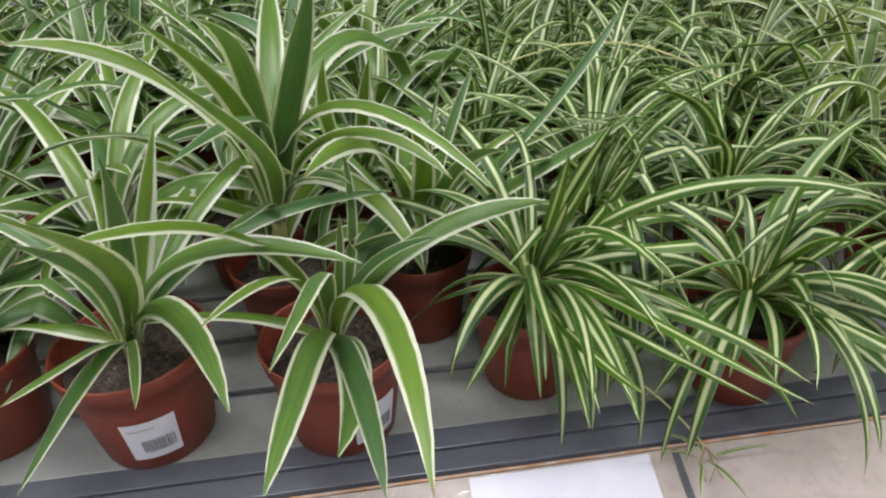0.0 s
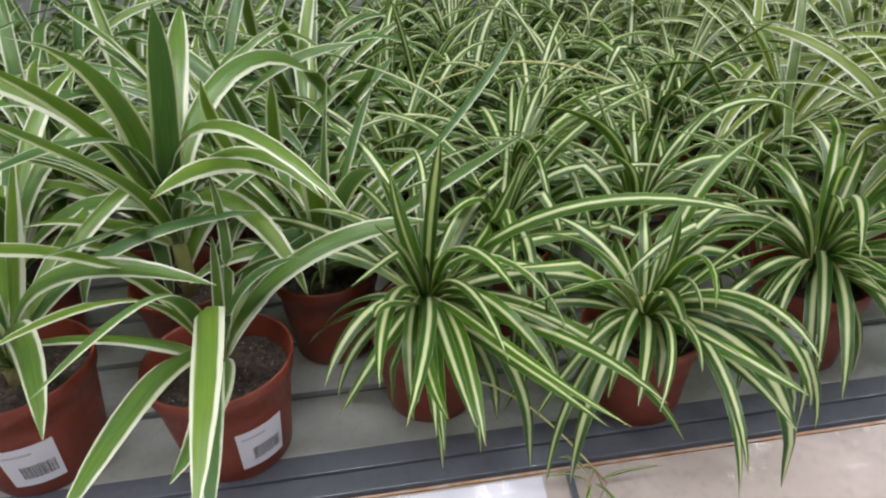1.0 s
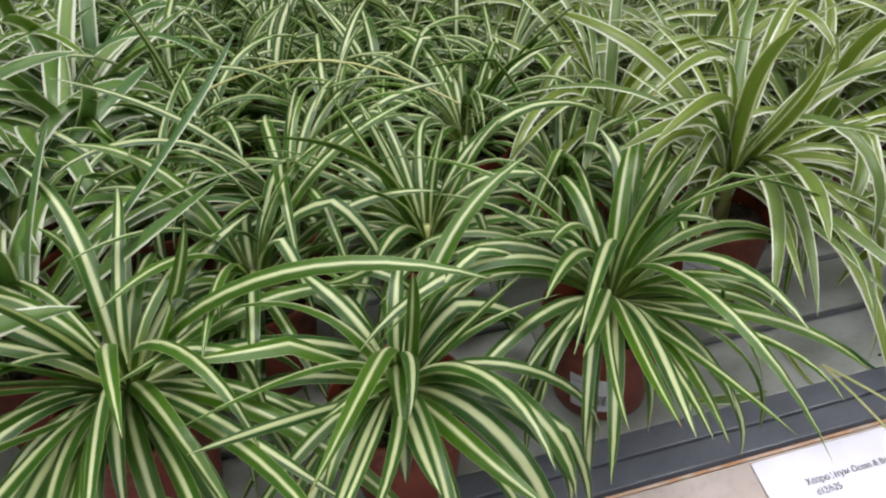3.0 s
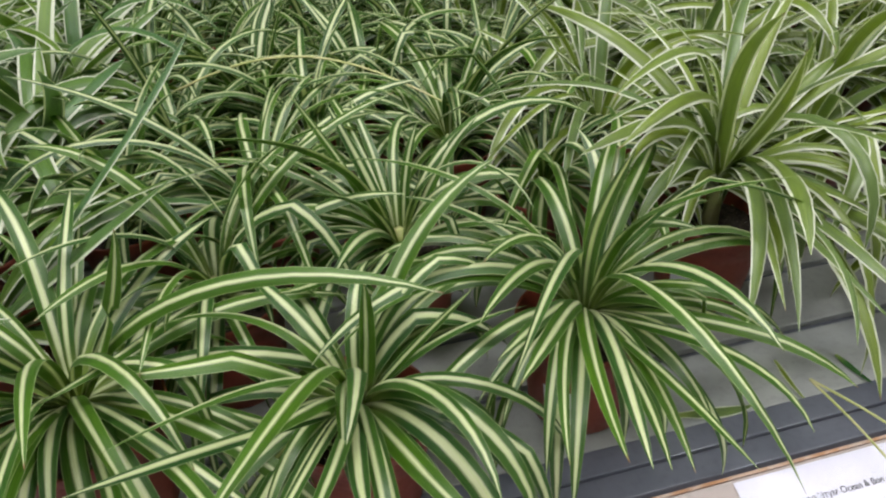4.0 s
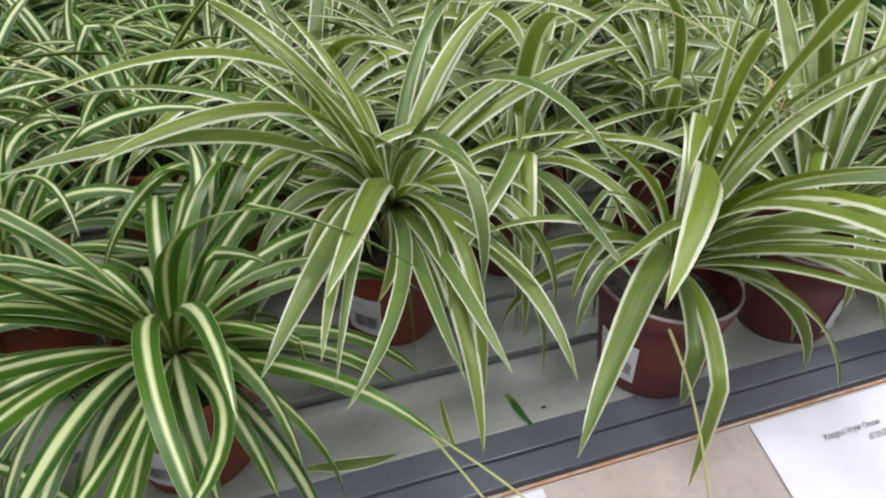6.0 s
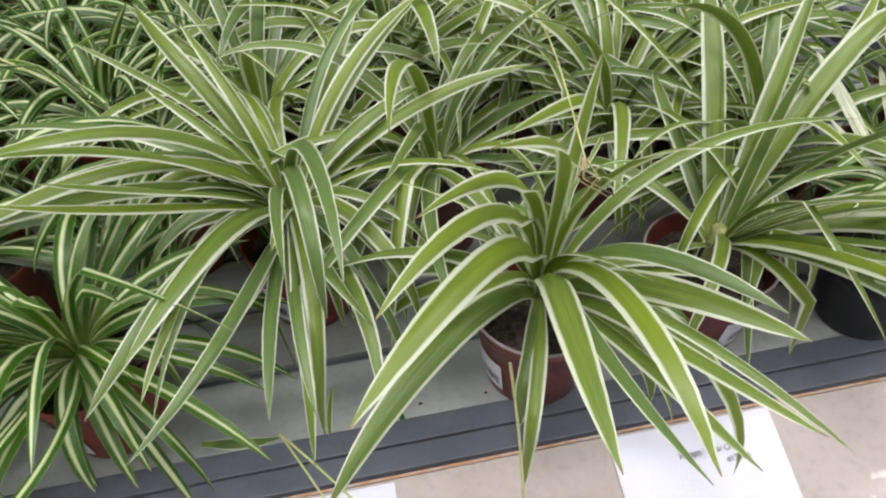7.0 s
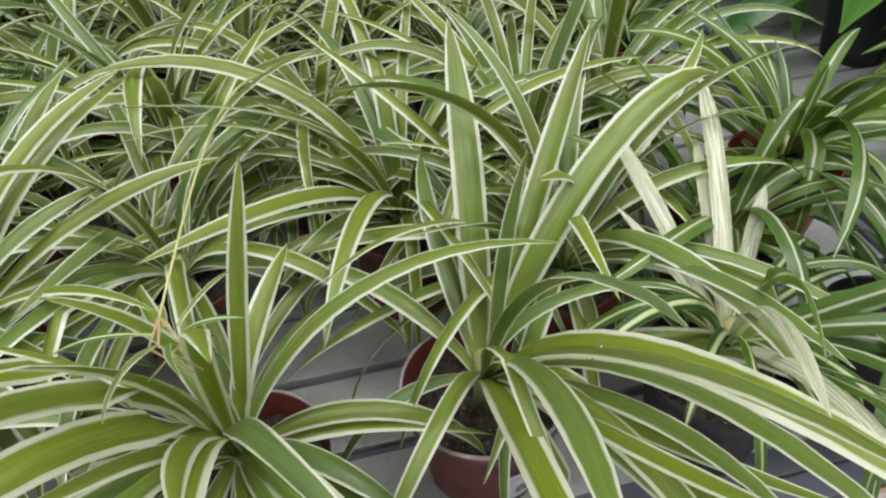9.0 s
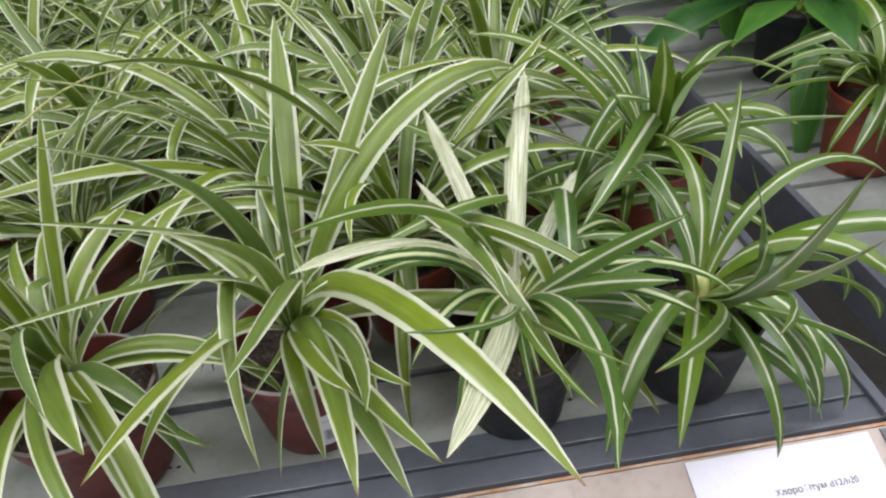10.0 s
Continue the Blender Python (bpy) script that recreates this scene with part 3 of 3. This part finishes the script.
LEAVES_M = [
    (285, 77, 0.188, 0.3, 0.14, 3, 0.0173), (44, 68, 0.307, 1.32, 1.06, -6, 0.0183), (282, 61, 0.233, 1.31, 0.08, -7, 0.0152),
    (257, 46, 0.305, 0.06, -0.03, 31, 0.0173), (268, 62, 0.305, 2.31, -1.33, -24, 0.0112),
]

# ---- room ----
def slab(name, x0, x1, y0, y1, z0, z1, material, label, category):
    ob = new(name, mesh_of(name, box(bmesh.new(), x0, x1, y0, y1, z0, z1), material, False))
    return tagged(ob, label, category, kind="structure")


# unseen floor, ceiling and walls, added to close the room and bounce light
slab("floor", -4, 6, -3, 5, FLOOR_Z - 0.1, FLOOR_Z, CONCRETE, "unseen pale grey concrete floor added under the plant tables", "floor")
slab("ceiling", -4, 6, -3, 5, CEILING_Z, CEILING_Z + 0.1, CEIL, "unseen pale painted ceiling added to carry the strip lamps", "ceiling")
slab("wall_north", -4, 6, 5, 5.15, FLOOR_Z, CEILING_Z, WALL, "unseen plain pale grey painted wall added to close the room", "wall")
slab("wall_south", -4, 6, -3.15, -3, FLOOR_Z, CEILING_Z, WALL, "unseen plain pale grey painted wall added to close the room", "wall")
slab("wall_west", -4.15, -4, -3, 5, FLOOR_Z, CEILING_Z, WALL, "unseen plain pale grey painted wall added to close the room", "wall")
slab("wall_east", 6, 6.15, -3, 5, FLOOR_Z, CEILING_Z, WALL, "unseen plain pale grey painted wall added to close the room", "wall")

for x, y in LAMP_SPOTS:
    fix = thing("ceiling_lamp", (x, y, CEILING_Z - 0.06), "white strip lamp fixed to the shop ceiling", "lamp", "strip lamps on the ceiling")
    part("housing", box(bmesh.new(), -0.62, 0.62, -0.08, 0.08, 0.012, 0.058, 0.006), CEIL, fix, smooth=False)
    part("diffuser", box(bmesh.new(), -0.6, 0.6, -0.065, 0.065, -0.004, 0.012, 0.003), LAMP_GLOW, fix, "glowing white diffuser", smooth=False)
    data = bpy.data.lights.new("strip light", "AREA")
    data.shape, data.size, data.size_y, data.energy, data.color = "RECTANGLE", 1.2, 0.3, LAMP_WATTS, (0.985, 0.965, 1.0)
    lamp = new("strip_light", data)
    lamp.parent = fix
    lamp.location = (0, 0, -0.012)


# ---- benches ----
SLAT_PITCH = 0.0845


def bench(x0, x1, depth, y0, label, edge_rail=True):
    ob = thing("plant_bench", (0, y0, 0), label, "bench")
    L = x1 - x0
    # front border: two flats with a groove between, and a lip
    part("front_profile", box(bmesh.new(), x0, x1, 0.0, 0.0225, -0.03, 0.0, 0.0012), PROFILE, ob, "dark grey grooved metal border", False)
    part("front_profile", box(bmesh.new(), x0, x1, 0.0243, 0.0475, -0.03, 0.0012, 0.0012), PROFILE, ob, "dark grey grooved metal border", False)
    # groove floor in ink black: the shade inside the groove put into colour
    part("groove", box(bmesh.new(), x0, x1, 0.022, 0.0248, -0.03, -0.0035), INK, ob, smooth=False)
    y = 0.0485
    while y < depth:
        bm = bmesh.new()
        box(bm, x0 + 0.002, x1 - 0.002, y, y + SLAT_PITCH - 0.0095, -0.014, -0.0005, 0.0016)
        part("slat", bm, SLAT, ob, smooth=False)
        # recessed dark strip: shade in the gap between two slats put into colour
        bm = box(bmesh.new(), x0 + 0.002, x1 - 0.002, y + SLAT_PITCH - 0.0095, y + SLAT_PITCH, -0.016, -0.0075)
        part("gap_shade_strip", bm, PROFILE, ob, smooth=False)
        y += SLAT_PITCH
    for xa in (x0, x1 - 0.004):
        part("end_profile", box(bmesh.new(), xa - 0.002, xa + 0.008, 0.0, depth, -0.05, 0.006, 0.0015), PROFILE, ob, "dark grey end border", False)
    part("back_profile", box(bmesh.new(), x0, x1, depth, depth + 0.04, -0.05, 0.006, 0.0015), PROFILE, ob, smooth=False)
    for lx in (x0 + 0.1, x1 - 0.1):
        for ly in (0.1, depth - 0.1):
            part("leg", box(bmesh.new(), lx - 0.025, lx + 0.025, ly - 0.025, ly + 0.025, FLOOR_Z - y0 * 0, -0.016, 0.003), STEEL, ob, smooth=False)
    return ob


BENCH_END = 1.695
bench(-0.9, BENCH_END, 1.42, 0.0, "long grey slatted plant bench with a dark metal border")
bench(1.785, 3.6, 1.42, 0.03, "second grey slatted plant bench beyond the gap")

# price strip along the bench: slopes down and outward
SLOPE = radians(20)


def sloped(bm):
    bmesh.ops.rotate(bm, verts=bm.verts, cent=(0, 0, 0), matrix=Matrix.Rotation(SLOPE, 3, "X"))
    return bm


rail = thing("price_rail", (0, -0.001, -0.004), "beige sloping price strip with clear film along the bench", "shelf rail")
part("back_strip", sloped(box(bmesh.new(), -0.9, BENCH_END, -0.26, -0.004, -0.004, 0.0, 0.001)), RAIL, rail, smooth=False)
part("top_edge", sloped(box(bmesh.new(), -0.9, BENCH_END, -0.0036, -0.0012, -0.004, 0.0010)), RUST, rail, "thin orange-brown edge", False)
bm = bmesh.new()
nx = 160
rng = random.Random(5)
grid = [[bm.verts.new((-0.9 + (BENCH_END + 0.9) * i / nx, -0.006 - 0.25 * j / 16, 0.0028 + 0.0007 * math.sin(i * 0.9 + j) + rng.uniform(0, 0.0007))) for j in range(17)] for i in range(nx + 1)]
for i in range(nx):
    for j in range(16):
        bm.faces.new((grid[i][j], grid[i][j + 1], grid[i + 1][j + 1], grid[i + 1][j]))
film = part("film", sloped(bm), FILM, rail, "clear wrinkled plastic film")
film.visible_shadow = False
for xs in (0.389, BENCH_END - 0.012):
    part("seam", sloped(box(bmesh.new(), xs, xs + 0.006, -0.25, -0.006, 0.0, 0.0018)), PROFILE, rail, "grey seam of the film pocket", False)


def writing(text, size, parent, x, y, z=0.0004):
    cu = bpy.data.curves.new("writing", "FONT")
    cu.body, cu.size, cu.extrude = text, size, 0.00005
    cu.materials.append(INK)
    ob = new("writing", cu)
    ob.parent = parent
    ob.location = (x, y, z)
    return ob


def price_paper(x, lines, width=0.153, skew=0.0, label="white paper price card with black print under clear film"):
    ob = thing("price_card", (x, -0.001, -0.004), label, "price card", "price cards in the strip")
    ob.rotation_euler = (SLOPE, 0, radians(skew))
    bm = bmesh.new()
    n = 10
    rows = [[bm.verts.new((width * i / n, -0.0065 - 0.105 * j / 6, 0.0011 + 0.0004 * math.sin(i * 0.8 + j * 0.5))) for j in range(7)] for i in range(n + 1)]
    for i in range(n):
        for j in range(6):
            bm.faces.new((rows[i][j], rows[i][j + 1], rows[i + 1][j + 1], rows[i + 1][j]))
    sheet = part("sheet", bm, PAPER, ob)
    for text, size, lx, ly in lines:
        writing(text, size, sheet, lx, ly, 0.0017)
    return ob


price_paper(0.208, [], 0.16)
price_paper(0.749, [("Хлорофітум Ocean & Bon", 0.0072, 0.036, -0.034), ("d12/h25", 0.0072, 0.04, -0.043)], 0.155)
price_paper(1.097, [("Хлорофітум Ocean", 0.0072, 0.058, -0.036), ("d12/h25", 0.0072, 0.1, -0.046)], 0.155)
price_paper(1.516, [("Хлорофітум d12/h20", 0.0074, 0.062, -0.043)], 0.156)

# ---- plants along the front of the bench ----
CROWN = {
    "A": (-0.066, 0.092, 0.12), "B": (0.105, 0.075, 0.115), "C": (0.288, 0.108, 0.124), "D": (0.478, 0.065, 0.11),
    "E": (0.667, 0.104, 0.115), "F": (0.85, 0.212, 0.14), "G": (1.052, 0.078, 0.125), "H": (1.222, 0.098, 0.125),
    "I": (1.395, 0.075, 0.132), "J": (1.55, 0.08, 0.108), "K": (0.055, 0.215, 0.155),
}
spider_plant("broad", CROWN["A"], LEAVES_A, 5, 11, 0.066, 0.108, CLAY, 285, label="spider plant with very broad white-edged leaves in a tagged clay-coloured pot")
spider_plant("broad", CROWN["B"], LEAVES_B, 4, 12, 0.064, 0.104, CLAY, 305)
spider_plant("striped", CROWN["C"], LEAVES_C + LEAVES_C_MORE, 34, 13, 0.058, 0.1, CLAY, hang=9, label="large bushy striped spider plant hanging over the bench border")
spider_plant("striped", CROWN["D"], LEAVES_D, 32, 14, 0.055, 0.092, CLAY, reach=0.85, hang=8)
spider_plant("striped", CROWN["E"], LEAVES_E + LEAVES_E_MORE, 34, 15, 0.056, 0.096, CLAY, 232, hang=10, label="bushy dark spider plant with white-striped leaves over the border")
spider_plant("narrow", CROWN["F"], LEAVES_F + LEAVES_F_MORE, 40, 16, 0.057, 0.1, CLAY, 222, hang=5, label="tall yellow-green spider plant with cream-edged leaves in a clay-coloured pot")
spider_plant("narrow", CROWN["G"], LEAVES_G + LEAVES_G_MORE, 24, 17, 0.06, 0.098, BROWN, 196, RIM_GREY, reach=0.85, hang=3)
spider_plant("narrow", CROWN["H"], LEAVES_H + LEAVES_H_MORE, 8, 18, 0.061, 0.1, BROWN, 292, RIM_GREY, reach=0.8, label="spider plant with long cream-edged leaves in a tagged brown pot")
spider_plant("white", CROWN["I"], LEAVES_I_PALE, 0, 19, 0.056, 0.095, BLACK, more=[(r, "green") for r in LEAVES_I] + [((a, 30 + (a * 7) % 50, 0.10 + (a % 50) * 0.002, 1.4 + (a % 9) * 0.12, 0.1, 12, 0.009), "striped") for a in range(10, 360, 21)])
spider_plant("green", CROWN["J"], LEAVES_J, 22, 20, 0.056, 0.085, BLACK, hang=3, label="low green spider plant with white-striped leaves in a black pot")
spider_plant("broad", CROWN["K"], LEAVES_K, 5, 21, 0.058, 0.1, CLAY, label="tall upright spider plant with broad white-edged leaves behind others")

# ---- plants filling the bench behind ----
BACK = [
    ("broad", -0.215, 0.115, 30), ("broad", -0.13, 0.27, 31), ("broad", 0.14, 0.372, 32), ("broad", -0.16, 0.50, 33), ("broad", -0.30, 0.38, 34), ("broad", 0.0, 0.62, 35),
    ("striped", 0.545, 0.245, 40), ("striped", 0.425, 0.345, 41), ("striped", 0.335, 0.51, 42), ("striped", 0.485, 0.49, 43), ("striped", 0.715, 0.31, 44), ("striped", 0.645, 0.44, 45),
    ("narrow", 0.985, 0.473, 50), ("narrow", 1.0, 0.28, 51), ("narrow", 1.20, 0.30, 52), ("narrow", 1.31, 0.55, 53), ("narrow", 1.45, 0.43, 54), ("narrow", 1.135, 0.444, 55),
    ("green", 1.59, 0.29, 60), ("green", 1.55, 0.60, 61), ("narrow", 0.82, 0.41, 56),
]
KNOWN = {32: LEAVES_M, 40: LEAVES_V, 50: LEAVES_O, 55: LEAVES_N, 60: LEAVES_Q}
EXTRA = {"broad": 24, "narrow": 50, "striped": 52, "green": 34}
MASTERS = {"broad": [], "narrow": [], "striped": [], "green": []}
for style, x, y, seed in BACK:
    clay = CLAY if style != "narrow" or x < 1 else BROWN
    known_rows = KNOWN.get(seed, [])
    MASTERS[style].append(spider_plant(style, (x, y, 0.112), known_rows, EXTRA[style] - len(known_rows), seed, 0.056, 0.1, clay, reach=1.0 if style != "striped" else 0.95))

rng = random.Random(77)
taken = [(x, y) for _, x, y, _ in BACK]
taken += [c[:2] for c in CROWN.values()]
row = 0
y = 0.19
while y < 1.3:
    x = -0.62 + 0.065 * (row % 2)
    while x < 1.58:
        style = "broad" if x < 0.24 else "striped" if x < 0.79 else "narrow" if x < 1.40 else "green"
        src = rng.choice(MASTERS[style])
        px, py = x + rng.uniform(-0.015, 0.015), y + rng.uniform(-0.015, 0.015)
        if all((px - a) ** 2 + (py - b) ** 2 > 0.0172 for a, b in taken):
            taken.append((px, py))
            copy_thing(src, pose(px, py, 0, 0, 0, rng.uniform(0, 360)))
        x += 0.033
    y += 0.033
    row += 1
for px, py in ((-0.42, 0.11), (-0.56, 0.13)):
    copy_thing(rng.choice(MASTERS["broad"]), pose(px, py, 0, 0, 0, rng.uniform(0, 360)))
# plants on the second bench
for px, py in ((1.90, 0.36), (2.06, 0.30), (1.92, 0.14), (2.1, 0.5), (2.3, 0.35)):
    copy_thing(rng.choice(MASTERS["green"]), pose(px, py, 0, 0, 0, rng.uniform(0, 360)))


def leafy_plant(x, y, seed):
    """A plain green foliage plant with oval leaves on stalks."""
    rng = random.Random(seed)
    plant = thing("foliage_plant", (x, y, 0), "plain green foliage plant with oval leaves in a dark pot", "plant", "foliage plants")
    pot_parts(plant, 0.06, 0.11, BLACK)
    for i in range(34):
        bm = blade(rng, i * 137.5 + rng.uniform(-20, 20), rng.uniform(20, 80), rng.uniform(0.16, 0.36), rng.uniform(0.5, 1.8), 0.2, rng.uniform(-20, 20), rng.uniform(0.045, 0.075), 0.1, True)
        bmesh.ops.translate(bm, verts=bm.verts, vec=(0, 0, 0.11))
        part("leaf", bm, BLADE_PLAIN, plant)
    return plant


for px, py, seed in ((1.95, 0.62, 1), (2.2, 0.72, 2), (2.45, 0.9, 3), (1.98, 0.92, 4), (2.35, 0.55, 5), (2.2, 1.15, 6)):
    leafy_plant(px, py, seed)

# ---- runners, scraps and dirt ----
def arc(a, b, rise, n=14):
    a, b = Vector(a), Vector(b)
    return [a.lerp(b, i / n) + Vector((0, 0, rise * math.sin(math.pi * i / n))) for i in range(n + 1)]


def runner(a, b, rise, seed, plantlet=True, radius=0.0011):
    rng = random.Random(seed)
    ob = thing("runner", a, "pale green runner stem with a small plantlet hanging over the border", "plant runner", "runners")
    a, b = Vector(a), Vector(b)
    pts = [p - a for p in arc(a, b, rise)]
    part("stem", tube(pts, radius, 6, 0.7), STEM, ob)
    if plantlet:
        for i in range(6):
            bm = blade(rng, i * 60 + rng.uniform(-20, 20), rng.uniform(-10, 50), rng.uniform(0.03, 0.06), rng.uniform(0.6, 1.8), 0, 20, 0.0035)
            bmesh.ops.translate(bm, verts=bm.verts, vec=b - a)
            part("leaf", bm, BLADE_NARROW if i % 3 else BLADE_STRIPED, ob)
        for i in range(3):
            q = b - a
            part("root", tube([q, q + Vector((rng.uniform(-0.01, 0.01), -0.008, -0.01)), q + Vector((rng.uniform(-0.02, 0.02), -0.02, -0.018))], 0.0009, 5), DRY, ob)
    return ob


runner((0.30, 0.03, 0.09), (0.405, -0.03, 0.022), 0.02, 1)
runner((0.82, 0.02, 0.06), (0.93, -0.10, -0.02), 0.012, 2, False)
runner((0.82, 0.02, 0.06), (0.88, -0.08, -0.02), 0.006, 3, False)
runner((1.01, 0.02, 0.10), (1.0, -0.09, -0.02), 0.02, 4, False, 0.0014)

rng = random.Random(9)


def scrap(x, y, az, length, width, material, z=0.0):
    ob = new("fallen_leaf", mesh_of("fallen_leaf", blade(rng, 0, 0, length, 0.15, -0.2, 20, width, 0.05), material))
    ob.matrix_basis = pose(x, y, z + 0.0135, 0, 0, az)
    tagged(ob, "fallen strip of leaf lying on the grey slats", "fallen leaf", "fallen leaves")


scrap(0.735, 0.062, -12, 0.07, 0.012, BLADE_NARROW)
scrap(0.86, 0.10, -100, 0.06, 0.006, BLADE_NARROW)
scrap(0.915, 0.09, -85, 0.05, 0.007, BLADE_PLAIN)
for i in range(26):
    x, y = rng.uniform(0.3, 1.6), rng.uniform(0.055, 0.3)
    bm = bmesh.new()
    bmesh.ops.create_icosphere(bm, subdivisions=1, radius=rng.uniform(0.001, 0.0024))
    bmesh.ops.scale(bm, verts=bm.verts, vec=(1.5, 1, 0.6))
    ob = new("soil_crumb", mesh_of("soil_crumb", bm, SOIL))
    ob.location = (x, y, 0.0005)
    tagged(ob, "dark crumb of soil lying on the bench slats", "soil crumb", "soil crumbs")

runner((0.335, 0.55, 0.17), (0.66, 0.40, 0.15), 0.055, 6, False, 0.0016)
runner((1.114, 0.42, 0.2), (1.058, 0.042, 0.278), 0.04, 8, True, 0.001)
